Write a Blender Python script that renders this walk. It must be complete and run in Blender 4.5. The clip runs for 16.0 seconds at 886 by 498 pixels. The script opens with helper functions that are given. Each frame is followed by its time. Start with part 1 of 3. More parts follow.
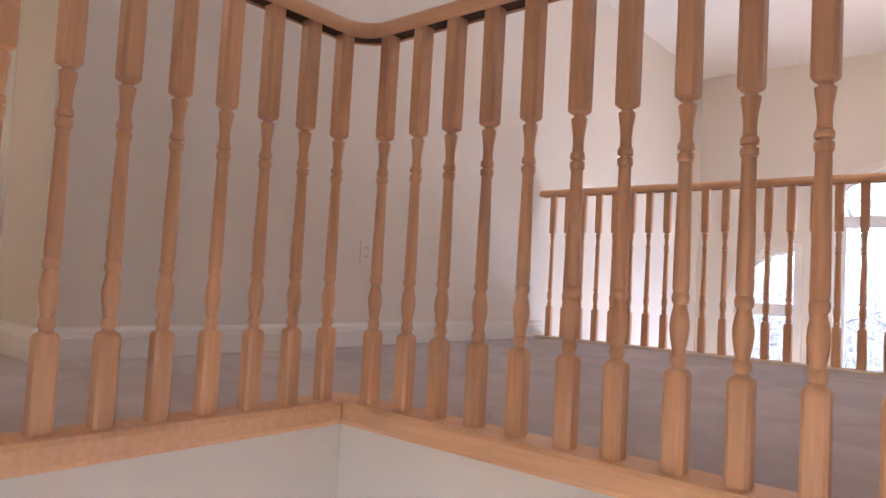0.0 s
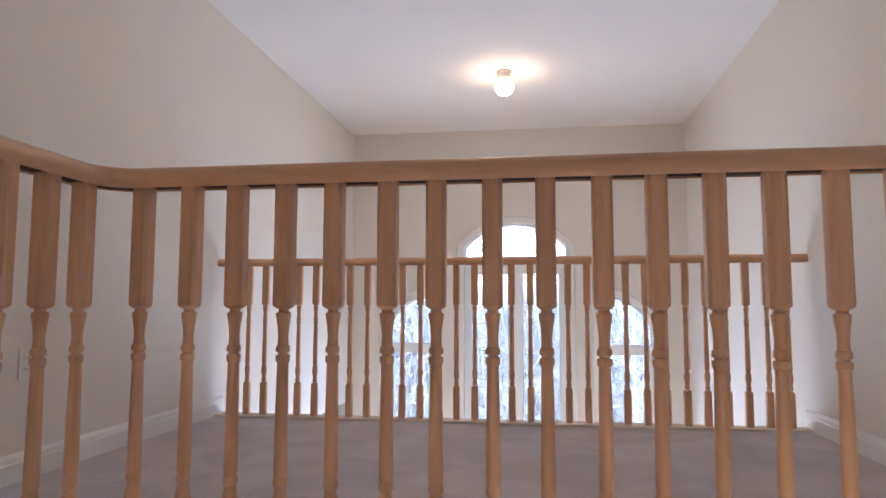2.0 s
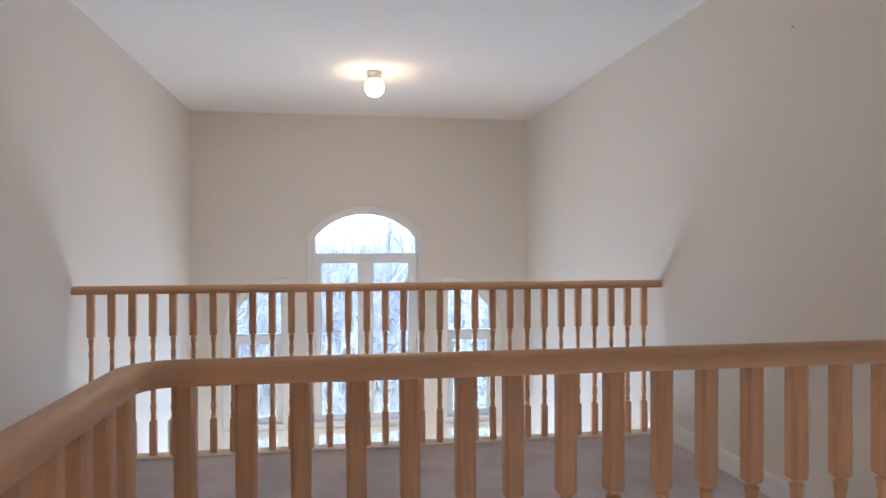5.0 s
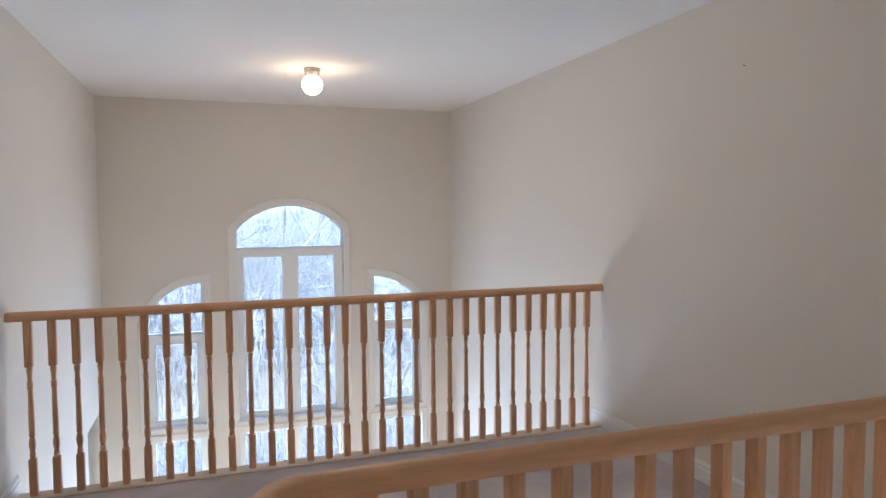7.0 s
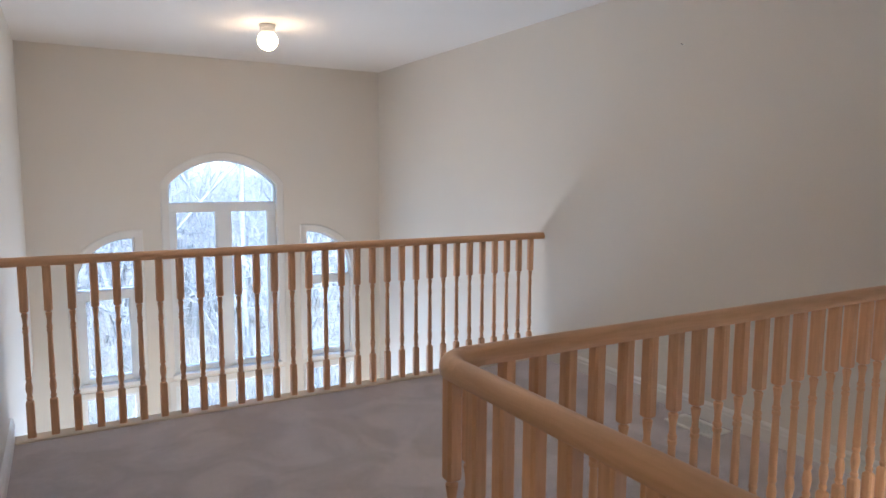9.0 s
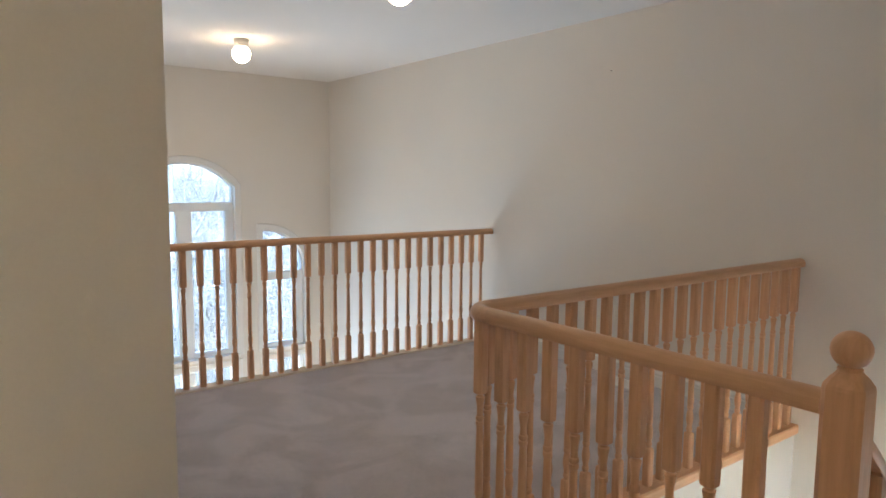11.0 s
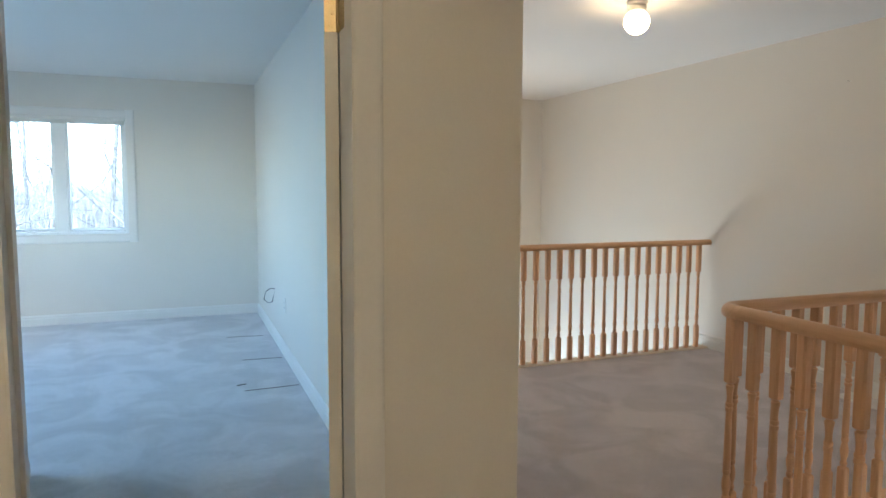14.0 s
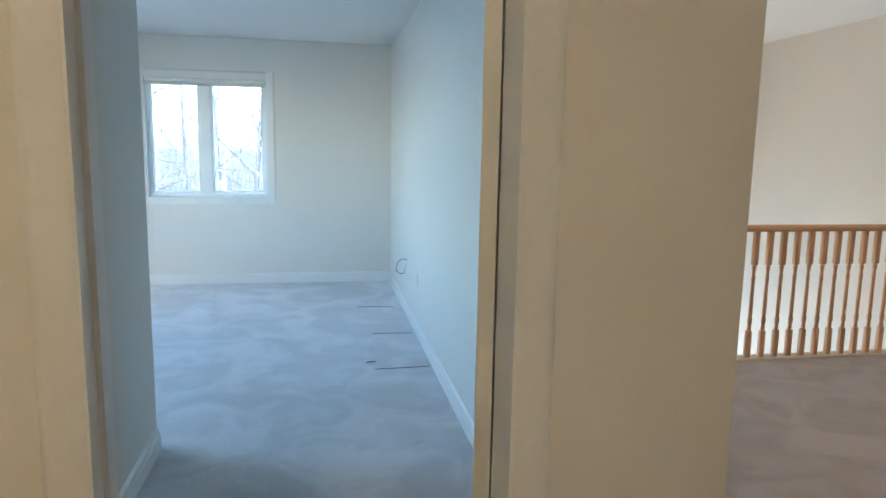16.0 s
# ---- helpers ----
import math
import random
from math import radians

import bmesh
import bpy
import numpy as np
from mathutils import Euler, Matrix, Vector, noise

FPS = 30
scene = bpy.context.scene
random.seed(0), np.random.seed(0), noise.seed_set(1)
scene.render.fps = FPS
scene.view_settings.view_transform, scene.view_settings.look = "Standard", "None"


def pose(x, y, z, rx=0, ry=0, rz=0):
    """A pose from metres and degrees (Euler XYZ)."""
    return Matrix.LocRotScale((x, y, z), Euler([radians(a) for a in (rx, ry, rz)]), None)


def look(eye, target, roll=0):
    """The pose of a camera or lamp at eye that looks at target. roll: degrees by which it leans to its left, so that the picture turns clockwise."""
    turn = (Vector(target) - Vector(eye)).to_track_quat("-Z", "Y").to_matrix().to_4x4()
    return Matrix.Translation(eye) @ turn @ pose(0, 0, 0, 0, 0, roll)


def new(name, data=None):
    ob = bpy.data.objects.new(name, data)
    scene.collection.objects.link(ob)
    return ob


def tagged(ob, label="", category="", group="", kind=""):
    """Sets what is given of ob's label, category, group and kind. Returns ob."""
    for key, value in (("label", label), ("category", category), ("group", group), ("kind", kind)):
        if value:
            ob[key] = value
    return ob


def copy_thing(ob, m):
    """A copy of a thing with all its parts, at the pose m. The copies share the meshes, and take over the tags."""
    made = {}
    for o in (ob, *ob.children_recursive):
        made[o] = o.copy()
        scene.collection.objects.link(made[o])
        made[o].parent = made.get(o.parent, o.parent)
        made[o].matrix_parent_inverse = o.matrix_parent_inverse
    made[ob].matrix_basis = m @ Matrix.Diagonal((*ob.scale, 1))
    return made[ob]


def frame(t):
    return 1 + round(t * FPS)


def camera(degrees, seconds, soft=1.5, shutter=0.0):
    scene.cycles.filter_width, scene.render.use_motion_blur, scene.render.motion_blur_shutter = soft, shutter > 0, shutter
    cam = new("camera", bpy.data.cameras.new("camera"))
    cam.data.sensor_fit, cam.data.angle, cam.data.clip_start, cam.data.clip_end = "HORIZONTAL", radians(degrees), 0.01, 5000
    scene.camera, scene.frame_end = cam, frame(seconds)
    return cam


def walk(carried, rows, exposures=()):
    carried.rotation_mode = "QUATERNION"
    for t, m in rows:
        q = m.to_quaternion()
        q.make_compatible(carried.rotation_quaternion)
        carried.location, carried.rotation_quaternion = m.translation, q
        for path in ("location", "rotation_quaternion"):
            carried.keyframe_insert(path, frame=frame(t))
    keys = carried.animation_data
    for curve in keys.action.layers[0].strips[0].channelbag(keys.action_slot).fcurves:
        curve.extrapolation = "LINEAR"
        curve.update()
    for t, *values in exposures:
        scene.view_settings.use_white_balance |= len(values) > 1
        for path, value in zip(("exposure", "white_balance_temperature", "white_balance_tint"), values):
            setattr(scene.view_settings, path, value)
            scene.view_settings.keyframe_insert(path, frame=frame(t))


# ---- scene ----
cam = camera(67.4, 16.0)
PATH = [
    (0, (1.145, -1.111, 0.311), (-0.14, 0.418, 0.411), 3.2),
    (0.3, (1.099, -1.155, 0.381), (-0.051, 0.477, 0.497), 2.9),
    (0.5, (1.052, -1.203, 0.424), (0.025, 0.509, 0.55), 2.5),
    (0.7, (1.025, -1.213, 0.445), (0.107, 0.559, 0.587), 2.3),
    (1, (0.971, -1.22, 0.465), (0.215, 0.625, 0.621), 2.0),
    (1.5, (0.912, -1.249, 0.563), (0.429, 0.684, 0.733), 1.0),
    (2, (0.828, -1.268, 0.647), (0.536, 0.703, 0.82), 0.1),
    (2.2, (0.775, -1.281, 0.686), (0.57, 0.7, 0.861), -0.1),
    (2.5, (0.721, -1.305, 0.744), (0.608, 0.685, 0.907), -0.5),
    (3, (0.649, -1.286, 0.782), (0.664, 0.708, 0.931), -0.6),
    (3.5, (0.566, -1.245, 0.883), (0.687, 0.749, 1.0), -0.5),
    (3.7, (0.55, -1.245, 0.92), (0.691, 0.748, 1.017), -0.5),
    (4, (0.505, -1.247, 0.96), (0.682, 0.744, 1.033), -0.5),
    (4.5, (0.385, -1.264, 1.032), (0.618, 0.722, 1.073), -0.5),
    (4.7, (0.346, -1.275, 1.077), (0.61, 0.707, 1.097), -0.3),
    (5.75, (0.13, -1.272, 1.27), (0.566, 0.68, 1.214), -0.4),
    (6.8, (-0.087, -1.197, 1.407), (0.525, 0.704, 1.301), -0.5),
    (7, (-0.143, -1.199, 1.412), (0.51, 0.688, 1.297), -0.4),
    (7.5, (-0.271, -1.232, 1.389), (0.467, 0.622, 1.248), -0.4),
    (8, (-0.431, -1.277, 1.389), (0.384, 0.54, 1.208), -0.4),
    (8.5, (-0.653, -1.28, 1.377), (0.247, 0.493, 1.165), -0.1),
    (8.6, (-0.692, -1.294, 1.374), (0.227, 0.469, 1.158), -0.1),
    (9, (-0.836, -1.329, 1.345), (0.158, 0.393, 1.124), 0.3),
    (9.2, (-0.909, -1.363, 1.333), (0.126, 0.334, 1.114), 0.6),
    (11.3, (-1.523, -1.703, 1.342), (-0.318, -0.12, 1.133), 0.5),
    (11.5, (-1.567, -1.721, 1.35), (-0.384, -0.121, 1.146), 0.1),
    (12, (-1.699, -1.745, 1.344), (-0.578, -0.099, 1.16), 0.2),
    (12.5, (-1.788, -1.783, 1.337), (-0.756, -0.078, 1.171), 0.5),
    (13, (-1.844, -1.821, 1.333), (-0.905, -0.062, 1.174), 0.6),
    (13.5, (-1.883, -1.887, 1.337), (-1.058, -0.072, 1.171), 0.4),
    (14, (-1.94, -1.911, 1.352), (-1.215, -0.056, 1.172), 0.2),
    (14.5, (-2.0, -1.841, 1.38), (-1.368, 0.045, 1.169), 0.0),
    (15, (-2.04, -1.743, 1.388), (-1.491, 0.166, 1.153), 0.2),
    (15.5, (-1.966, -1.62, 1.394), (-1.508, 0.308, 1.128), 0.5),
    (16, (-1.899, -1.474, 1.388), (-1.546, 0.473, 1.095), 1.0),
]
EXPOSURES = [(0, 4.27, 5800, 22), (0.5, 4.18, 5600, 20), (1, 4.05, 5350, 18), (1.5, 3.98, 5300, 16), (4, 3.90, 5250, 9), (7, 3.77, 5240, 7), (9.2, 3.81, 5220, 7), (11.5, 3.88, 5480, 1), (13, 3.93, 5560, -1), (16, 3.95, 5500, -1)]
SKY, BED_FILL, LOW_FILL, STAIR, LAMP, HALL = 0.12, 1.8, 10.6, 0.05, 4.2, 13.5
walk(cam, [(t, look(eye, target, roll)) for t, eye, target, roll in PATH], EXPOSURES)

# ---- world and light ----
world = bpy.data.worlds.new("overcast_sky")
scene.world = world
world.use_nodes = True
wn, wl = world.node_tree.nodes, world.node_tree.links
sky = wn.new("ShaderNodeTexSky")
sky.sky_type, sky.sun_disc = "NISHITA", False
sky.sun_elevation, sky.sun_rotation = radians(38), radians(200)
sky.air_density, sky.dust_density = 1.0, 1.0
hsv = wn.new("ShaderNodeHueSaturation")
hsv.inputs["Saturation"].default_value = 0.95
wl.new(sky.outputs[0], hsv.inputs["Color"])
wl.new(hsv.outputs[0], wn["Background"].inputs["Color"])
wn["Background"].inputs["Strength"].default_value = SKY

sun = new("overcast_sun", bpy.data.lights.new("overcast_sun", "SUN"))
sun.data.energy, sun.data.angle, sun.data.color = 0.7, radians(14), (1.0, 0.97, 0.93)
sun.matrix_world = look((-4, -12, 14), (0, 0, 0))


def area_light(name, eye, target, w, h, power, tone=(0.66, 0.84, 1.0)):
    lamp = new(name, bpy.data.lights.new(name, "AREA"))
    lamp.data.shape, lamp.data.size, lamp.data.size_y = "RECTANGLE", w, h
    lamp.data.energy, lamp.data.color = power, tone
    lamp.matrix_world = look(eye, target)
    return lamp


# fill lamps at added low and bedroom openings, daylight through an unseen stair window
# this lamp and its low opening are added to brighten the side walls
area_light("fill_light_low", (0.55, 5.50, -1.8), (0.55, 4.4, -1.8), 2.8, 2.05, LOW_FILL, (0.87, 0.94, 1.0))
area_light("sky_light_stair", (1.15, -2.20, -0.1), (1.15, -1.2, -0.1), 0.75, 1.15, STAIR)
# added outside an unseen west opening to brighten the bedroom
area_light("fill_light_bedroom", (-5.10, 2.7, 1.5), (-3.95, 2.7, 1.2), 1.7, 1.3, BED_FILL, (0.44, 0.71, 1.0))


# ---- materials ----
def mat(name, color, rough=0.6, metal=0.0, grain=None, amount=0.06, stain=None, bump=0.0, bump_scale=200.0,
        stretch=(1, 1, 1), random_tone=0.0, spec=0.4):
    """A painted or plain surface with fine grain and broad stains at real size."""
    m = bpy.data.materials.new(name)
    m.use_nodes = True
    n, l = m.node_tree.nodes, m.node_tree.links
    b = n["Principled BSDF"]
    b.inputs["Roughness"].default_value, b.inputs["Metallic"].default_value = rough, metal
    b.inputs["Specular IOR Level"].default_value = spec
    tc = n.new("ShaderNodeTexCoord")
    mp = n.new("ShaderNodeMapping")
    mp.inputs["Scale"].default_value = stretch
    l.new(tc.outputs["Object"], mp.inputs["Vector"])
    col = n.new("ShaderNodeRGB")
    col.outputs[0].default_value = (*color, 1)
    out = col.outputs[0]
    for scale, amt in ((grain or 60.0, amount), (stain or 1.7, amount * 0.8)):
        tex = n.new("ShaderNodeTexNoise")
        tex.inputs["Scale"].default_value, tex.inputs["Detail"].default_value = scale, 4
        l.new(mp.outputs[0], tex.inputs["Vector"])
        rng = n.new("ShaderNodeMapRange")
        rng.inputs["From Min"].default_value, rng.inputs["From Max"].default_value = 0.3, 0.7
        rng.inputs["To Min"].default_value, rng.inputs["To Max"].default_value = 1 - amt, 1 + amt
        l.new(tex.outputs["Fac"], rng.inputs["Value"])
        mul = n.new("ShaderNodeVectorMath")
        mul.operation = "SCALE"
        l.new(out, mul.inputs[0])
        l.new(rng.outputs[0], mul.inputs["Scale"])
        out = mul.outputs[0]
    if random_tone:
        info = n.new("ShaderNodeObjectInfo")
        rng = n.new("ShaderNodeMapRange")
        rng.inputs["To Min"].default_value, rng.inputs["To Max"].default_value = 1 - random_tone, 1 + random_tone
        l.new(info.outputs["Random"], rng.inputs["Value"])
        mul = n.new("ShaderNodeVectorMath")
        mul.operation = "SCALE"
        l.new(out, mul.inputs[0])
        l.new(rng.outputs[0], mul.inputs["Scale"])
        out = mul.outputs[0]
    l.new(out, b.inputs["Base Color"])
    if bump:
        tex = n.new("ShaderNodeTexNoise")
        tex.inputs["Scale"].default_value, tex.inputs["Detail"].default_value = bump_scale, 3
        l.new(tc.outputs["Object"], tex.inputs["Vector"])
        bp = n.new("ShaderNodeBump")
        bp.inputs["Strength"].default_value, bp.inputs["Distance"].default_value = bump, 0.002
        l.new(tex.outputs["Fac"], bp.inputs["Height"])
        l.new(bp.outputs[0], b.inputs["Normal"])
    return m


def wood(name, pale, dark, stretch, rough=0.38):
    """Varnished timber with long grain along the axis of least stretch."""
    m = bpy.data.materials.new(name)
    m.use_nodes = True
    n, l = m.node_tree.nodes, m.node_tree.links
    b = n["Principled BSDF"]
    b.inputs["Roughness"].default_value, b.inputs["Specular IOR Level"].default_value = rough, 0.45
    tc, mp = n.new("ShaderNodeTexCoord"), n.new("ShaderNodeMapping")
    info = n.new("ShaderNodeObjectInfo")
    shift = n.new("ShaderNodeVectorMath")
    shift.operation = "SCALE"
    shift.inputs[0].default_value = (7, 5, 3)
    l.new(info.outputs["Random"], shift.inputs["Scale"])
    l.new(shift.outputs[0], mp.inputs["Location"])
    mp.inputs["Scale"].default_value = stretch
    l.new(tc.outputs["Object"], mp.inputs["Vector"])
    tex = n.new("ShaderNodeTexNoise")
    tex.inputs["Scale"].default_value, tex.inputs["Detail"].default_value, tex.inputs["Distortion"].default_value = 9, 6, 0.6
    l.new(mp.outputs[0], tex.inputs["Vector"])
    ramp = n.new("ShaderNodeValToRGB")
    ramp.color_ramp.elements[0].position, ramp.color_ramp.elements[1].position = 0.32, 0.68
    ramp.color_ramp.elements[0].color, ramp.color_ramp.elements[1].color = (*dark, 1), (*pale, 1)
    l.new(tex.outputs["Fac"], ramp.inputs["Fac"])
    rng = n.new("ShaderNodeMapRange")
    rng.inputs["To Min"].default_value, rng.inputs["To Max"].default_value = 0.91, 1.07
    l.new(info.outputs["Random"], rng.inputs["Value"])
    mul = n.new("ShaderNodeVectorMath")
    mul.operation = "SCALE"
    l.new(ramp.outputs[0], mul.inputs[0])
    l.new(rng.outputs[0], mul.inputs["Scale"])
    l.new(mul.outputs[0], b.inputs["Base Color"])
    bp = n.new("ShaderNodeBump")
    bp.inputs["Strength"].default_value, bp.inputs["Distance"].default_value = 0.15, 0.001
    l.new(tex.outputs["Fac"], bp.inputs["Height"])
    l.new(bp.outputs[0], b.inputs["Normal"])
    return m


def carpet(name, color, tint):
    """Cut-pile carpet: fine tuft noise, and broad strokes where the pile leans."""
    m = bpy.data.materials.new(name)
    m.use_nodes = True
    n, l = m.node_tree.nodes, m.node_tree.links
    b = n["Principled BSDF"]
    b.inputs["Roughness"].default_value, b.inputs["Specular IOR Level"].default_value = 0.95, 0.1
    b.inputs["Sheen Weight"].default_value, b.inputs["Sheen Roughness"].default_value = 0.6, 0.4
    tc = n.new("ShaderNodeTexCoord")
    out = None
    factors = []
    for scale, detail, dist, low, high, f0, f1 in ((420, 2, 0, 0.80, 1.18, 0.3, 0.7), (38, 4, 0.3, 0.95, 1.05, 0.3, 0.7),
                                                  (2.6, 3, 1.1, 0.89, 1.09, 0.40, 0.60), (0.7, 2, 0.4, 0.95, 1.05, 0.35, 0.65)):
        tex = n.new("ShaderNodeTexNoise")
        tex.inputs["Scale"].default_value, tex.inputs["Detail"].default_value, tex.inputs["Distortion"].default_value = scale, detail, dist
        l.new(tc.outputs["Object"], tex.inputs["Vector"])
        rng = n.new("ShaderNodeMapRange")
        rng.inputs["From Min"].default_value, rng.inputs["From Max"].default_value = f0, f1
        rng.inputs["To Min"].default_value, rng.inputs["To Max"].default_value = low, high
        l.new(tex.outputs["Fac"], rng.inputs["Value"])
        factors.append((tex, rng))
    out = None
    for tex, rng in factors:
        mul = n.new("ShaderNodeVectorMath")
        mul.operation = "SCALE"
        if out is None:
            mul.inputs[0].default_value = color
        else:
            l.new(out, mul.inputs[0])
        l.new(rng.outputs[0], mul.inputs["Scale"])
        out = mul.outputs[0]
    l.new(out, b.inputs["Base Color"])
    b.inputs["Sheen Tint"].default_value = (*tint, 1)
    bp = n.new("ShaderNodeBump")
    bp.inputs["Strength"].default_value, bp.inputs["Distance"].default_value = 0.7, 0.004
    l.new(factors[0][0].outputs["Fac"], bp.inputs["Height"])
    l.new(bp.outputs[0], b.inputs["Normal"])
    return m


def glow(name, color, strength):
    m = bpy.data.materials.new(name)
    m.use_nodes = True
    b = m.node_tree.nodes["Principled BSDF"]
    b.inputs["Base Color"].default_value = (0.9, 0.88, 0.84, 1)
    b.inputs["Emission Color"].default_value = (*color, 1)
    n, l = m.node_tree.nodes, m.node_tree.links
    tc, sep, rng = n.new("ShaderNodeTexCoord"), n.new("ShaderNodeSeparateXYZ"), n.new("ShaderNodeMapRange")
    l.new(tc.outputs["Object"], sep.inputs[0])
    l.new(sep.outputs["Z"], rng.inputs["Value"])
    # emission falls off towards the neck to hold down the halo on the ceiling
    rng.inputs["From Min"].default_value, rng.inputs["From Max"].default_value = -0.125, -0.070
    rng.inputs["To Min"].default_value, rng.inputs["To Max"].default_value = strength, strength * 0.09
    l.new(rng.outputs[0], b.inputs["Emission Strength"])
    return m


def glass(name):
    m = bpy.data.materials.new(name)
    m.use_nodes = True
    b = m.node_tree.nodes["Principled BSDF"]
    b.inputs["Base Color"].default_value = (0.97, 0.99, 1, 1)
    b.inputs["Roughness"].default_value, b.inputs["IOR"].default_value = 0.0, 1.1
    b.inputs["Transmission Weight"].default_value = 1.0
    return m


PAINT = mat("cream_wall_paint", (0.74, 0.705, 0.645), 0.75, grain=160, amount=0.012, stain=1.1, bump=0.12, bump_scale=420, spec=0.25)
CEIL = mat("white_ceiling_paint", (0.80, 0.78, 0.75), 0.9, grain=220, amount=0.015, stain=0.8, bump=0.3, bump_scale=260, spec=0.1)
WHITE = mat("white_gloss_trim", (0.78, 0.765, 0.735), 0.4, grain=90, amount=0.012, stain=2.5, bump=0.03, bump_scale=120)
VINYL = mat("white_vinyl_frame", (0.83, 0.85, 0.86), 0.35, grain=50, amount=0.01, stain=3)
IVORY = mat("ivory_plate", (0.765, 0.735, 0.68), 0.45, grain=40, amount=0.01)
PLASTIC = mat("white_plastic", (0.82, 0.81, 0.77), 0.35, grain=40, amount=0.01)
SLOT = mat("dark_slot", (0.03, 0.03, 0.03), 0.6)
PAN = mat("grey_metal_pan", (0.33, 0.32, 0.31), 0.6, grain=60, amount=0.08)
BRASS = mat("satin_brass", (0.50, 0.40, 0.23), 0.42, 1.0, grain=300, amount=0.08)
STEEL = mat("dull_steel", (0.35, 0.34, 0.32), 0.4, 1.0, grain=300, amount=0.08)
CABLE = mat("black_cable", (0.02, 0.02, 0.022), 0.5)
OAK = wood("varnished_oak_upright", (0.725, 0.432, 0.244), (0.63, 0.362, 0.200), (9, 9, 0.7))
OAK_X = wood("varnished_oak_rail", (0.75, 0.456, 0.258), (0.66, 0.390, 0.212), (0.7, 9, 9))
OAK_Y = wood("varnished_oak_side_rail", (0.75, 0.456, 0.258), (0.66, 0.390, 0.212), (9, 0.7, 9))
CARPET = carpet("grey_mauve_carpet", (0.58, 0.537, 0.552), (0.8, 0.75, 0.75))
CARPET_PALE = carpet("pale_grey_carpet", (0.66, 0.66, 0.68), (0.8, 0.8, 0.82))
CAP = mat("cream_painted_cap", (0.70, 0.60, 0.48), 0.5, grain=60, amount=0.03)
# near-black colour that stands for the shade inside the handrail groove
GROOVE_SHADE = mat("dark_groove_shade", (0.075, 0.042, 0.026), 0.85, grain=80, amount=0.25)
SEAM = mat("carpet_seam_shadow", (0.10, 0.09, 0.09), 0.95, grain=400, amount=0.2)
GLASS = glass("window_glass")
BULB = glow("opal_glass_lit", (1.0, 0.63, 0.33), LAMP)
BULB_HALL = glow("opal_glass_hall", (1.0, 0.70, 0.40), HALL)
BARK = mat("grey_bark", (0.17, 0.17, 0.175), 0.9, grain=30, amount=0.25, stain=3, random_tone=0.3)
TWIG = mat("bare_twigs", (0.20, 0.20, 0.205), 0.9, grain=20, amount=0.2, random_tone=0.3)
STRAW = mat("dry_straw", (0.28, 0.25, 0.205), 0.9, grain=12, amount=0.25, stain=0.4)
SOIL = mat("winter_ground", (0.22, 0.212, 0.20), 0.95, grain=8, amount=0.3, stain=0.12, bump=0.5, bump_scale=20)
SHRUB = mat("brown_shrub", (0.245, 0.24, 0.235), 0.9, grain=20, amount=0.2, random_tone=0.3)


# ---- mesh helpers ----
def part(name, bm, material, parent=None, label="", smooth=False):
    bmesh.ops.recalc_face_normals(bm, faces=bm.faces[:])
    me = bpy.data.meshes.new(name)
    bm.to_mesh(me)
    bm.free()
    me.materials.append(material)
    if smooth:
        for p in me.polygons:
            p.use_smooth = True
        me.set_sharp_from_angle(angle=radians(34))
    ob = new(name, me)
    ob.parent = parent
    if label:
        ob["label"] = label
    return ob


def share(name, ob, parent, m):
    o = new(name, ob.data)
    o.parent = parent
    o.matrix_basis = m
    return o


def empty(name, x=0, y=0, z=0):
    ob = new(name)
    ob.location = (x, y, z)
    bpy.context.view_layer.update()
    return ob


def box(bm, x0, x1, y0, y1, z0, z1, bevel=0.0):
    """A box; with a bevel its edges are rounded off."""
    r = bmesh.ops.create_cube(bm, size=1.0)
    vs = r["verts"]
    for v in vs:
        v.co = Vector(((x0 + x1) / 2 + v.co.x * (x1 - x0), (y0 + y1) / 2 + v.co.y * (y1 - y0), (z0 + z1) / 2 + v.co.z * (z1 - z0)))
    if bevel:
        es = list({e for v in vs for e in v.link_edges})
        bmesh.ops.bevel(bm, geom=es, offset=bevel, segments=2, profile=0.6, affect="EDGES")
    return bm


def boxes(*rows, bevel=0.0):
    bm = bmesh.new()
    for r in rows:
        box(bm, *r, bevel=bevel)
    return bm


def lathe(rings, count=16, cx=0.0, cy=0.0):
    """Rings of (z, half width, squareness) stacked into a turned post: squareness 1 is a square, 0 a circle."""
    bm = bmesh.new()
    rows = []
    for z, r, q in rings:
        row = []
        for k in range(count):
            a = 2 * math.pi * (k + 0.5) / count
            c, s = math.cos(a), math.sin(a)
            big = max(abs(c), abs(s))
            f = (1 - q) + q * min(1 / big, 1.30)
            row.append(bm.verts.new((cx + r * f * c, cy + r * f * s, z)))
        rows.append(row)
    for a, b in zip(rows, rows[1:]):
        for k in range(count):
            bm.faces.new((a[k], a[(k + 1) % count], b[(k + 1) % count], b[k]))
    bm.faces.new(rows[0])
    bm.faces.new(rows[-1])
    return bm


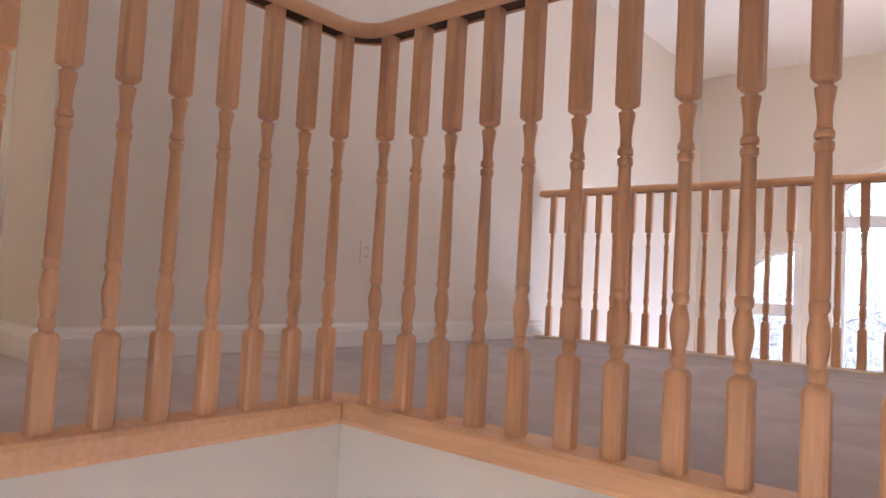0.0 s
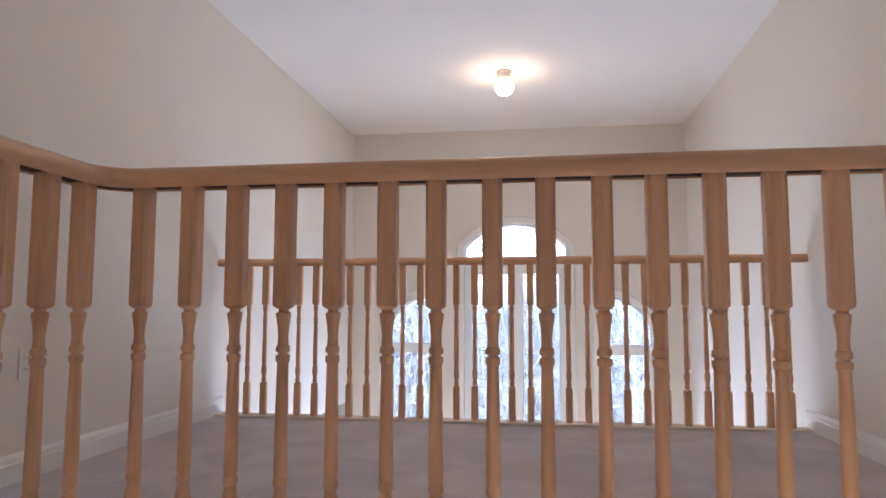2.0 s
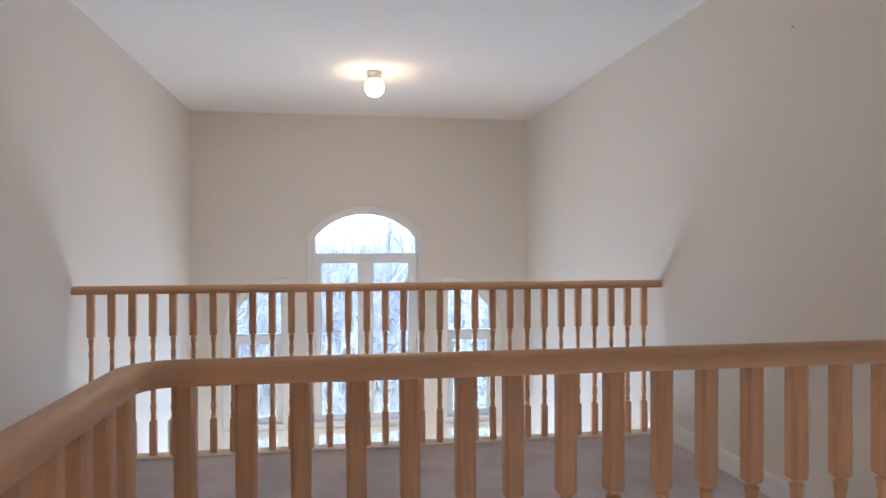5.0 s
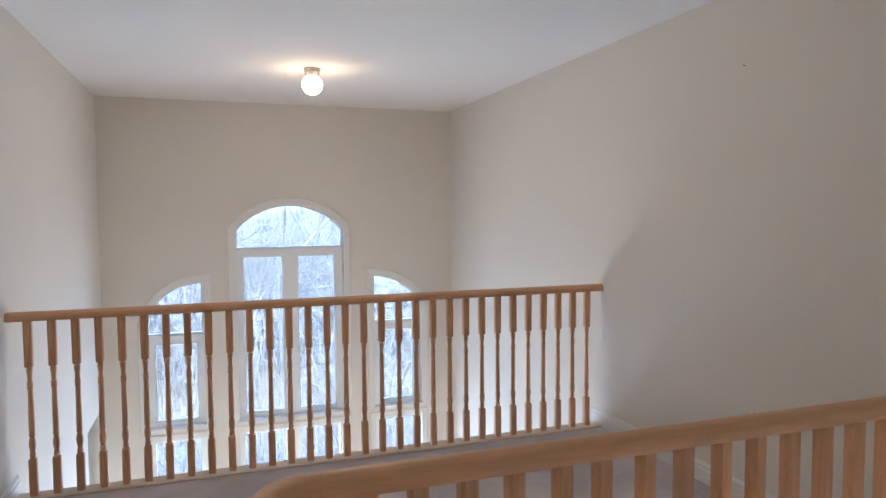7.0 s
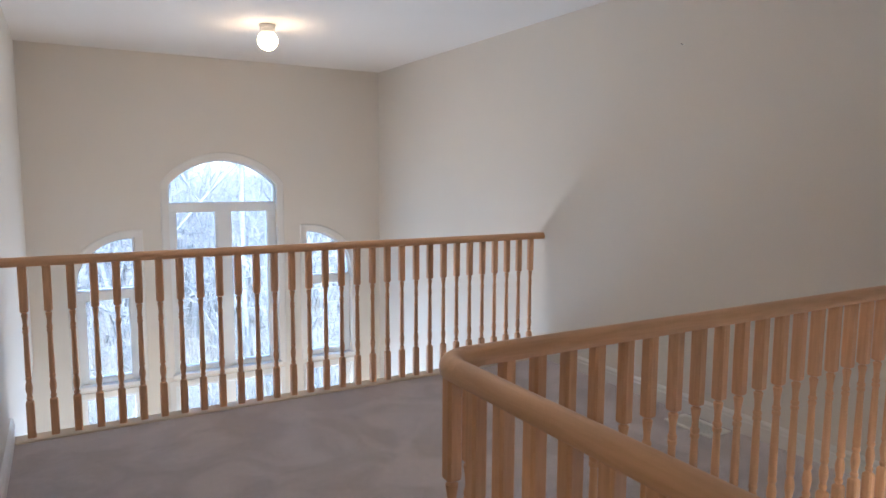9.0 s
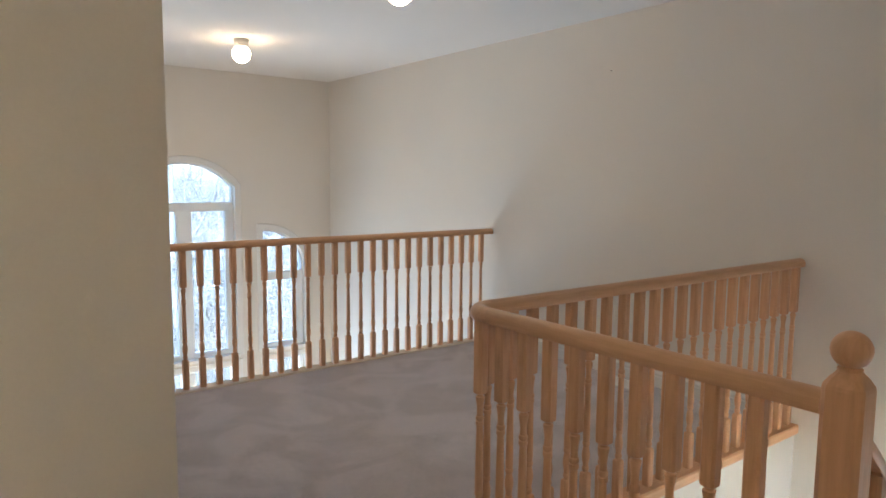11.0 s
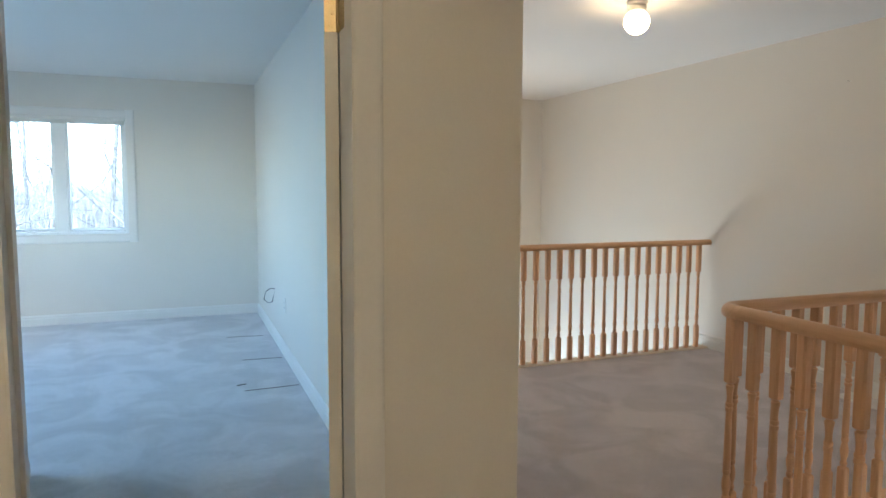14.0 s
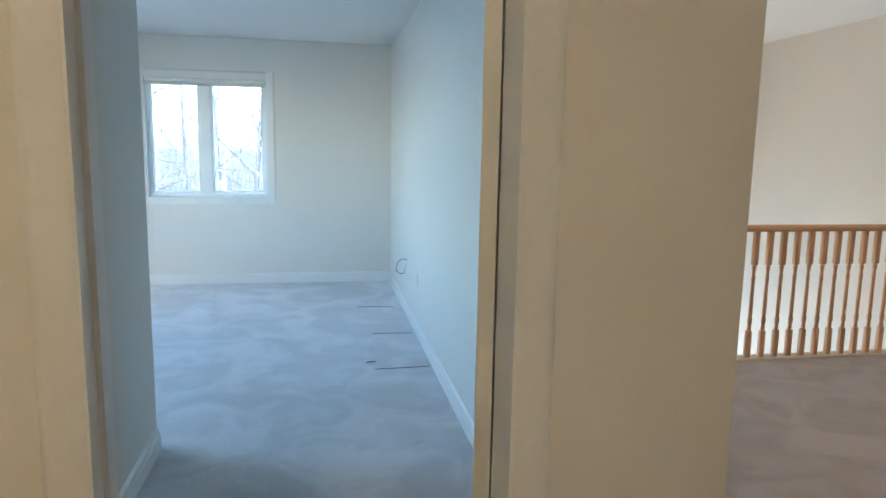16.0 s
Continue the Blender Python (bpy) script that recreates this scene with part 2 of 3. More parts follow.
def sweep(path, profile, closed=True):
    """A profile of (sideways, up) run along a path of points in space, mitred at each."""
    bm = bmesh.new()
    pts = [Vector(p) for p in path]
    rows = []
    for i, p in enumerate(pts):
        before = (p - pts[i - 1]).normalized() if i else None
        after = (pts[i + 1] - p).normalized() if i < len(pts) - 1 else None
        t = ((before or after) + (after or before)).normalized()
        side = Vector((t.y, -t.x, 0)).normalized()
        scale = 1.0
        if before and after:
            scale = 1.0 / max(0.5, math.sqrt((1 + before.dot(after)) / 2))
        rows.append([bm.verts.new(p + side * (u * scale) + Vector((0, 0, v))) for u, v in profile])
    n = len(profile)
    for a, b in zip(rows, rows[1:]):
        for k in range(n):
            bm.faces.new((a[k], a[(k + 1) % n], b[(k + 1) % n], b[k]))
    bm.faces.new(rows[0])
    bm.faces.new(rows[-1])
    return bm


def tube(path, radius, sides=6):
    prof = [(radius * math.cos(2 * math.pi * k / sides), radius * math.sin(2 * math.pi * k / sides)) for k in range(sides)]
    return sweep(path, prof)


def structure(name, bm, material, label="", smooth=False):
    return tagged(part(name, bm, material, None, label, smooth), kind="structure")


def pierced_wall(x0, x1, z0, z1, y0, y1, holes):
    """A wall along x with openings (xa, xb, bottom, top as a function of x)."""
    cuts = {x0, x1}
    for xa, xb, zb, top in holes:
        steps = 28
        for k in range(steps + 1):
            cuts.add(round(xa + (xb - xa) * k / steps, 6))
    cuts = sorted(cuts)
    bm = bmesh.new()

    def quad(a, b, c, d):
        bm.faces.new([bm.verts.new(p) for p in (a, b, c, d)])

    for xa, xb in zip(cuts, cuts[1:]):
        mid = (xa + xb) / 2
        inside = sorted([h for h in holes if h[0] < mid < h[1]], key=lambda h: h[2])
        edges = [(z0, z0)]
        for h in inside:
            edges += [(h[2], h[2]), (h[3](xa), h[3](xb))]
        edges.append((z1, z1))
        for k in range(0, len(edges), 2):
            (a0, b0), (a1, b1) = edges[k], edges[k + 1]
            quad((xa, y0, a0), (xb, y0, b0), (xb, y0, b1), (xa, y0, a1))
            quad((xa, y1, a0), (xb, y1, b0), (xb, y1, b1), (xa, y1, a1))
        for a, b in edges:
            quad((xa, y0, a), (xb, y0, b), (xb, y1, b), (xa, y1, a))
    for h in holes:
        for x in h[:2]:
            quad((x, y0, h[2]), (x, y1, h[2]), (x, y1, h[3](x)), (x, y0, h[3](x)))
    for x in (x0, x1):
        quad((x, y0, z0), (x, y1, z0), (x, y1, z1), (x, y0, z1))
    bmesh.ops.remove_doubles(bm, verts=bm.verts[:], dist=1e-5)
    return bm


# ---- plan ----
XL, XR = -1.105, 2.23          # loft side walls
YW = 5.40                      # inner face of the window wall
YR = 2.523                     # gallery railing
H = 2.445                      # ceiling
XB, YB = -1.20, 5.514          # bedroom partition and far wall
YD = -0.34                     # hall face of the bedroom door wall
LOW = -2.9                     # floor of the room below

CX = 0.570


def flat(z):
    return lambda x: z


def arch_centre(grow=0.0):
    half, spring, apex = 0.516 + grow, 1.235, 1.485 + grow
    rise = apex - spring
    rad = (half * half + rise * rise) / (2 * rise)
    return lambda x: apex - rad + math.sqrt(max(0.0, rad * rad - (x - CX) ** 2))


def arch_side(inner, way, grow=0.0):
    a, b, base = 0.50 + grow, 0.43 + grow, 0.33
    return lambda x: base + b * math.sqrt(max(0.0, 1 - min(1.0, abs(x - inner) / a) ** 2))


HC = (CX - 0.516, CX + 0.516)
HL = (-0.748, -0.248)
HRT = (1.392, 1.892)
# the wide opening at the bottom is added for the low fill lamp
holes = [(*HC, -0.60, arch_centre()), (*HL, -0.60, arch_side(-0.248, -1)), (*HRT, -0.60, arch_side(1.392, 1)),
         (-0.9, 2.0, -2.85, flat(-1.55)), (*HC, -1.45, flat(-0.70)), (*HL, -1.45, flat(-0.70)), (*HRT, -1.45, flat(-0.70))]
structure("wall_north", pierced_wall(XB, XR, LOW, H, YW, YW + 0.17, holes), PAINT)
BW = (-3.600, -2.455, 0.885, 2.045)
structure("wall_bedroom_north", pierced_wall(-4.8, XB, 0, H, YB, YB + 0.17, [(BW[0], BW[1], BW[2], flat(BW[3]))]), PAINT)
structure("wall_bedroom_north_base", boxes((-4.8, XB, YB, YB + 0.17, LOW, 0)), PAINT)
structure("wall_east", boxes((XR, XR + 0.14, -3.4, YW + 0.17, LOW, H)), PAINT)

# partition between loft and bedroom, open below near the windows
structure("wall_west", boxes((XB, XL, YD, 4.50, LOW, H), (XB, XL, 4.50, YW, -0.30, H)), PAINT)
structure("wall_low_room", boxes((-1.55, XB, 4.38, 4.50, LOW, -0.3), (-1.65, -1.55, 4.38, YB, LOW, -0.3), (-1.65, XB, 4.38, YB, -0.3, -0.2)), PAINT)

# door wall of the bedroom
DX0, DX1, DH = -2.284, -1.560, 2.04
structure("wall_door", pierced_wall(-4.8, XB, 0, H, YD, YD + 0.12, [(DX0 - 0.018, DX1 + 0.018, 0.0, flat(DH + 0.018))]), PAINT)
structure("wall_closet", boxes((-2.76, -2.66, YD + 0.12, 1.60, 0, H)), PAINT)
# the gap in the west wall is an added opening for that lamp
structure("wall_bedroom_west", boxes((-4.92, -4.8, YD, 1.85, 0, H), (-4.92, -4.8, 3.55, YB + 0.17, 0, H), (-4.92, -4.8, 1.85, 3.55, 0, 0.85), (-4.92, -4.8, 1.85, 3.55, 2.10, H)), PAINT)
structure("wall_hall_south", boxes((-4.9, 0.0, -3.4, -3.28, 0, H)), PAINT)
structure("wall_hall_west", boxes((-4.92, -4.8, -3.4, YD, 0, H)), PAINT)
structure("wall_stair_south", pierced_wall(0.0, XR, LOW, H, -2.24, -2.12, [(0.80, 1.50, -0.65, flat(0.30))]), PAINT)
structure("wall_stair_side", boxes((-0.12, 0.0, -3.28, -2.12, LOW, H)), PAINT)
structure("ceiling", boxes((-4.92, XR + 0.14, -3.4, YB + 0.17, H, H + 0.15)), CEIL)

# carpeted floors
structure("floor", boxes((XL, -0.115, YD, 2.575, -0.3, 0), (-0.115, XR, 0.045, 2.575, -0.3, 0), (-4.8, -0.115, -1.06, YD, -0.3, 0),
                         (-4.8, 0.0, -3.28, -1.06, -0.3, 0), (DX0, DX1, YD, YD + 0.12, -0.3, 0)), CARPET, "grey mauve cut-pile carpet with brushed strokes")
structure("floor_bedroom", boxes((-4.8, XB, YD + 0.12, YB, -0.3, 0)), CARPET_PALE, "pale grey bedroom carpet with brushed strokes")
structure("floor_low", boxes((-3.3, XR, -2.2, YB, LOW - 0.1, LOW)), OAK_X)
structure("gallery_fascia", boxes((XL, XR, 2.575, 2.60, -0.32, -0.004)), PAINT)
structure("stairwell_fascia", boxes((-0.115, XR, -0.03, 0.045, LOW, -0.034), (-0.115, -0.05, -1.06, -0.03, LOW, -0.034)), PAINT)


# ---- baseboards and casings ----
BASE = [(0, 0), (0.016, 0), (0.016, 0.068), (0.012, 0.074), (0.012, 0.088), (0.006, 0.098), (0, 0.104)]


def baseboard(name, x0, y0, x1, y1):
    """A moulded board along a wall, thick side to the right of the way from start to end."""
    return structure(name, sweep([(x0, y0, 0), (x1, y1, 0)], BASE), WHITE)


baseboard("baseboard_west", XL, YD - 0.012, XL, 2.60)
baseboard("baseboard_east", XR, 2.60, XR, 0.045)
baseboard("baseboard_bedroom_north", -4.8, YB, XB - 0.016, YB)
baseboard("baseboard_bedroom_east", XB, YB, XB, YD + 0.12)
baseboard("baseboard_closet", -2.66, YD + 0.12, -2.66, 1.60)
baseboard("baseboard_closet_end", -2.66, 1.60, -2.76, 1.60)
baseboard("baseboard_door_wall", DX1 + 0.075, YD, XL, YD)
baseboard("baseboard_hall", -4.8, YD, DX0 - 0.075, YD)

CASE = [(0, 0), (0, 0.008), (0.006, 0.010), (0.030, 0.0115), (0.048, 0.0125), (0.055, 0.0132), (0.062, 0.0120), (0.068, 0.0075), (0.071, 0.003), (0.071, 0)]


def upright(bm, x, way, y, z0, z1, width=1.0, depth=1.0):
    """An upright moulded casing: from x outwards (way 1 or -1), standing off the wall towards -y."""
    a = [bm.verts.new((x + way * u * width, y - v * depth, z0)) for u, v in CASE]
    b = [bm.verts.new((x + way * u * width, y - v * depth, z1)) for u, v in CASE]
    n = len(CASE)
    for k in range(n):
        bm.faces.new((a[k], a[(k + 1) % n], b[(k + 1) % n], b[k]))
    bm.faces.new(a)
    bm.faces.new(b)


def level(bm, x0, x1, y, z, way, width=1.0):
    a = [bm.verts.new((x0, y - v, z + way * u * width)) for u, v in CASE]
    b = [bm.verts.new((x1, y - v, z + way * u * width)) for u, v in CASE]
    n = len(CASE)
    for k in range(n):
        bm.faces.new((a[k], a[(k + 1) % n], b[(k + 1) % n], b[k]))
    bm.faces.new(a)
    bm.faces.new(b)


def moulding(points, y):
    """Casing along an outline in the plane of the wall; points are (x, z, outward x, outward z)."""
    bm = bmesh.new()
    rows = [[bm.verts.new((x + nx * u, y - v, z + nz * u)) for u, v in CASE] for x, z, nx, nz in points]
    n = len(CASE)
    for a, b in zip(rows, rows[1:]):
        for k in range(n):
            bm.faces.new((a[k], a[(k + 1) % n], b[(k + 1) % n], b[k]))
    bm.faces.new(rows[0])
    bm.faces.new(rows[-1])
    return bm


door_trim = tagged(empty("door_casing", (DX0 + DX1) / 2, YD, 0), "white painted moulded door casing round an open doorway", "door casing", kind="structure")
bm = bmesh.new()
upright(bm, DX1 + 0.006, 1, YD, 0, DH + 0.075, 1.0, 0.62)
c = part("casing_upright", bm, WHITE, door_trim)
c.matrix_parent_inverse = door_trim.matrix_world.inverted()
bm = bmesh.new()
upright(bm, DX0 - 0.006, -1, YD, 0, DH + 0.075, 1.0, 0.62)
c = part("casing_upright", bm, WHITE, door_trim)
c.matrix_parent_inverse = door_trim.matrix_world.inverted()
bm = bmesh.new()
level(bm, DX0 - 0.002, DX1 + 0.002, YD - 0.001, DH + 0.004, 1)
c = part("casing_head", bm, WHITE, door_trim)
c.matrix_parent_inverse = door_trim.matrix_world.inverted()
for nm, row in (("jamb", (DX1, DX1 + 0.0175, YD - 0.004, YD + 0.124, 0, DH)), ("jamb", (DX0 - 0.018, DX0, YD - 0.004, YD + 0.124, 0, DH)),
                ("head_jamb", (DX0 - 0.018, DX1 + 0.018, YD - 0.004, YD + 0.124, DH, DH + 0.018)),
                ("door_stop", (DX0, DX0 + 0.01, YD + 0.045, YD + 0.08, 0, DH))):
    c = part(nm, boxes(row), WHITE, door_trim)
    c.matrix_parent_inverse = door_trim.matrix_world.inverted()
for z in (0.22, 1.79):
    c = part("hinge_plate", boxes((DX1 - 0.0025, DX1, YD + 0.07, YD + 0.112, z - 0.045, z + 0.045), bevel=0.0008), BRASS, door_trim, "brass hinge leaf let into the jamb")
    c.matrix_parent_inverse = door_trim.matrix_world.inverted()


# ---- railings ----
S = 0.019
BAL = [(0.0, S, 1), (0.176, S, 1), (0.182, S * 0.985, 1), (0.188, S * 0.86, 0.6), (0.191, 0.0118, 0), (0.195, 0.0108, 0), (0.198, 0.0132, 0), (0.205, 0.0148, 0),
       (0.212, 0.0132, 0), (0.215, 0.0108, 0), (0.222, 0.0114, 0), (0.236, 0.0142, 0), (0.252, 0.0164, 0), (0.264, 0.0166, 0), (0.278, 0.0146, 0), (0.290, 0.0118, 0),
       (0.296, 0.0110, 0), (0.299, 0.0136, 0), (0.306, 0.0152, 0), (0.313, 0.0140, 0), (0.316, 0.0122, 0), (0.326, 0.0140, 0), (0.42, 0.0132, 0), (0.536, 0.0112, 0),
       (0.5385, 0.0136, 0), (0.545, 0.0146, 0), (0.5515, 0.0138, 0), (0.5525, 0.0098, 0), (0.5565, 0.0098, 0), (0.5575, 0.0138, 0), (0.563, 0.0146, 0), (0.569, 0.0134, 0), (0.571, 0.0110, 0),
       (0.588, 0.0102, 0), (0.608, 0.0118, 0), (0.626, 0.0148, 0), (0.634, 0.0154, 0), (0.6365, 0.0108, 0), (0.6415, 0.0104, 0), (0.644, S * 0.80, 0.4), (0.648, S * 0.97, 0.95), (0.654, S, 1), (0.900, S, 1)]
ARC = [(0.030 * math.cos(a) * (1 - 0.06 * math.sin(a) ** 4), 0.892 + 0.029 * math.sin(a)) for a in [math.pi * k / 16 for k in range(17)]]
RAIL = [(0.0205, 0.889), (0.0205, 0.876), (0.025, 0.875), (0.0285, 0.880)] + ARC + [(-0.0285, 0.880), (-0.025, 0.875), (-0.0205, 0.876), (-0.0205, 0.889)]
# profile of the dark strip that paints this shade
GROOVE = [(-0.0203, 0.879), (0.0203, 0.879), (0.0203, 0.8885), (-0.0203, 0.8885)]
SHOE = [(-0.045, -0.032), (0.045, -0.032), (0.050, -0.022), (0.050, 0.010), (0.044, 0.020), (-0.044, 0.020), (-0.050, 0.010), (-0.050, -0.022)]

first = part("baluster", lathe(BAL), OAK, None, smooth=True)

gallery = tagged(empty("gallery_railing", 0.56, YR, 0), "varnished oak gallery railing with turned balusters above the void", "railing")
inv = Matrix.Translation((-0.56, -YR, 0))
o = part("handrail", sweep([(XL, YR, 0.012), (XR, YR, 0.012)], RAIL), OAK_X, gallery, smooth=True)
o.matrix_parent_inverse = inv
o = part("groove_shade_strip", sweep([(XL + 0.002, YR, 0.012), (XR - 0.002, YR, 0.012)], GROOVE), GROOVE_SHADE, gallery, "dark strip painting the shade in the groove under the handrail")
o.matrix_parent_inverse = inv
o = part("base_rail", sweep([(XL + 0.016, YR, 0), (XR - 0.016, YR, 0)], [(-0.045, 0.001), (0.05, 0.001), (0.05, 0.008), (0.044, 0.013), (-0.045, 0.013)]), CAP, gallery, "cream painted cap under the balusters")
o.matrix_parent_inverse = inv
for i in range(31):
    share("baluster", first, gallery, Matrix.Translation((-1.015 + i * 3.139 / 30 - 0.56, 0, 0.012)) @ pose(0, 0, 0, rz=90 * (i % 4)))

stair_rail = tagged(empty("stair_railing", -0.08, 0, 0), "varnished oak stairwell railing with turned balusters and a ball-topped newel post", "railing")
inv = Matrix.Translation((0.08, 0, 0))
RX, CR, RZ = -0.08, 0.085, 0.014
corner = [(RX + CR - CR * math.cos(a), -CR + CR * math.sin(a), RZ) for a in [math.pi / 2 * k / 14 for k in range(15)]]
o = part("handrail", sweep([(RX, -1.112, RZ), (RX, -0.6, RZ), (RX, -CR - 0.0287, RZ)], RAIL), OAK_Y, stair_rail, smooth=True)
o.matrix_parent_inverse = inv
o = part("rail_elbow", sweep([(RX, -CR - 0.0285, RZ)] + corner + [(RX + CR + 0.0285, 0, RZ)], RAIL), OAK_X, stair_rail, "curved oak corner of the handrail", True)
o.matrix_parent_inverse = inv
o = part("handrail", sweep([(RX + CR + 0.0287, 0, RZ), (1.1, 0, RZ), (XR, 0, RZ)], RAIL), OAK_X, stair_rail, smooth=True)
o.matrix_parent_inverse = inv
o = part("groove_shade_strip", sweep([(RX, -1.112, RZ), (RX, -CR, RZ)] + corner[1:-1] + [(RX + CR, 0, RZ), (XR - 0.002, 0, RZ)], GROOVE), GROOVE_SHADE, stair_rail, "dark strip painting the shade in the groove under the handrail")
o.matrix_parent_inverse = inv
o = part("base_rail", sweep([(RX, -1.112, 0), (RX, 0.0, 0), (XR, 0, 0)], SHOE), OAK_X, stair_rail, "varnished oak nosing under the balusters")
o.matrix_parent_inverse = inv
# the joiner's spacing is uneven near the corner
FRONT = [0.010, 0.118, 0.217, 0.320, 0.422, 0.531, 0.627, 0.736, 0.837, 0.942, 1.041, 1.144, 1.248, 1.352] + [1.456 + 0.1045 * k for k in range(8)]
for i, x in enumerate(FRONT):
    share("baluster", first, stair_rail, Matrix.Translation((x - RX, 0, 0.0)) @ pose(0, 0, 0, rz=90 * (i % 4)))
for i in range(10):
    share("baluster", first, stair_rail, Matrix.Translation((0, -0.066 - i * 0.1015, 0.0)) @ pose(0, 0, 0, rz=90 * (i % 4)))
NY = -1.152
NEWEL = [(-0.30, 0.039, 1), (0.946, 0.039, 1), (0.954, 0.0375, 1), (0.968, 0.030, 0.8), (0.977, 0.024, 0.3), (0.981, 0.022, 0), (0.986, 0.023, 0), (0.990, 0.017, 0)]
post = part("newel_post", lathe(NEWEL), OAK, stair_rail, "square oak newel post")
post.matrix_basis = Matrix.Translation((0, NY, 0))
BALL = [(0.984, 0.012, 0)] + [(1.022 - 0.037 * math.cos(a), max(0.001, 0.037 * math.sin(a)), 0) for a in [math.pi * k / 14 for k in range(2, 15)]]
ball = part("ball_finial", lathe(BALL, 24), OAK, post, "turned oak ball", smooth=True)
# raking rail down the upper flight
RISE, RUN = 0.197, 0.235
slope = RISE / RUN
FOOT = 0.90
rake = [(RX + 0.04, NY, -0.05), (FOOT, NY, -0.05 - slope * (FOOT - RX - 0.04))]
o = part("raking_handrail", sweep(rake, RAIL), OAK_X, stair_rail, "sloping oak handrail", True)
o.matrix_parent_inverse = inv
for i in range(7):
    x = 0.085 + i * 0.112
    share("baluster", first, stair_rail, Matrix.Translation((x - RX, NY, -0.062 - slope * (x - RX - 0.04))))
foot_post = share("newel_post", post, stair_rail, Matrix.Translation((FOOT + 0.035 - RX, NY, -slope * FOOT - 0.02)))
share("ball_finial", ball, foot_post, Matrix.Identity(4))

# ---- stairs ----
stairs = tagged(empty("staircase", 0.0, -1.66, 0), "carpeted staircase flight descending beside the railing", "staircase")
inv = Matrix.Translation((0, 1.66, 0))
for i in range(5):
    z = -RISE * (i + 1)
    x0 = RUN * i
    x1 = x0 + RUN if i < 4 else XR
    o = part("tread", boxes((x0 - 0.02, x1, -2.12, -1.06, z - 0.22, z), bevel=0.012), CARPET, stairs)
    o.matrix_parent_inverse = inv
o = part("stringer", sweep([(0, -1.075, -0.34), (FOOT, -1.075, -0.34 - slope * FOOT)], [(-0.02, -0.18), (0.02, -0.18), (0.02, 0.15), (-0.02, 0.15)]), WHITE, stairs)
o.matrix_parent_inverse = inv


# ---- windows ----
def arch_pane(x0, x1, zb, top, y, thick=0.004, steps=24):
    bm = bmesh.new()
    pts = [(x0, zb), (x1, zb)] + [(x1 + (x0 - x1) * k / steps, max(zb + 1e-4, top(x1 + (x0 - x1) * k / steps))) for k in range(steps + 1)]
    a = [bm.verts.new((x, y, z)) for x, z in pts]
    b = [bm.verts.new((x, y + thick, z)) for x, z in pts]
    bm.faces.new(a)
    bm.faces.new(b[::-1])
    n = len(pts)
    for k in range(n):
        bm.faces.new((a[k], a[(k + 1) % n], b[(k + 1) % n], b[k]))
    return bm


def arch_band(x0, x1, zb, top, inset, y0, y1, steps=28):
    """A frame round an arched light: the outline and one inset by its width, joined through the depth."""
    pts = [(x0, zb)] + [(x0 + (x1 - x0) * k / steps, top(x0 + (x1 - x0) * k / steps)) for k in range(steps + 1)] + [(x1, zb)]
    clean = [pts[0]]
    for p in pts[1:]:
        if math.dist(p, clean[-1]) > 1e-4:
            clean.append(p)
    mx, mz = (x0 + x1) / 2, (zb + top((x0 + x1) / 2)) / 2
    hw, hh = (x1 - x0) / 2, max(top(x0), top(x1), top((x0 + x1) / 2)) - zb
    inner = [(mx + (x - mx) * (1 - inset / hw), zb + inset + (z - zb) * (1 - 2 * inset / hh)) for x, z in clean]
    bm = bmesh.new()
    loops = [[bm.verts.new((x, y, z)) for x, z in ring] for ring, y in ((clean, y0), (inner, y0), (inner, y1), (clean, y1))]
    n = len(clean)
    for r in range(4):
        a, b = loops[r], loops[(r + 1) % 4]
        for k in range(n):
            bm.faces.new((a[k], a[(k + 1) % n], b[(k + 1) % n], b[k]))
    return bm


def child(name, bm, material, parent, label="", smooth=False):
    """A part given in world coordinates under a thing that stands elsewhere."""
    o = part(name, bm, material, parent, label, smooth)
    o.matrix_parent_inverse = Matrix.Translation(parent.location).inverted()
    return o


def frame_bars(x0, x1, z0, z1, w, y0, y1):
    return boxes((x0, x0 + w, y0, y1, z0, z1), (x1 - w, x1, y0, y1, z0, z1), (x0 + w, x1 - w, y0, y1, z0, z0 + w), (x0 + w, x1 - w, y0, y1, z1 - w, z1), bevel=0.003)


def sash(win, x0, x1, z0, z1, y, rim=0.016):
    """A sash: its rim, a dark seal and the pane."""
    child("sash", frame_bars(x0 - rim, x1 + rim, z0 - rim, z1 + rim, rim, y - 0.03, y + 0.02), VINYL, win)
    p = child("pane", boxes((x0, x1, y, y + 0.004, z0, z1)), GLASS, win)
    p.visible_shadow = False


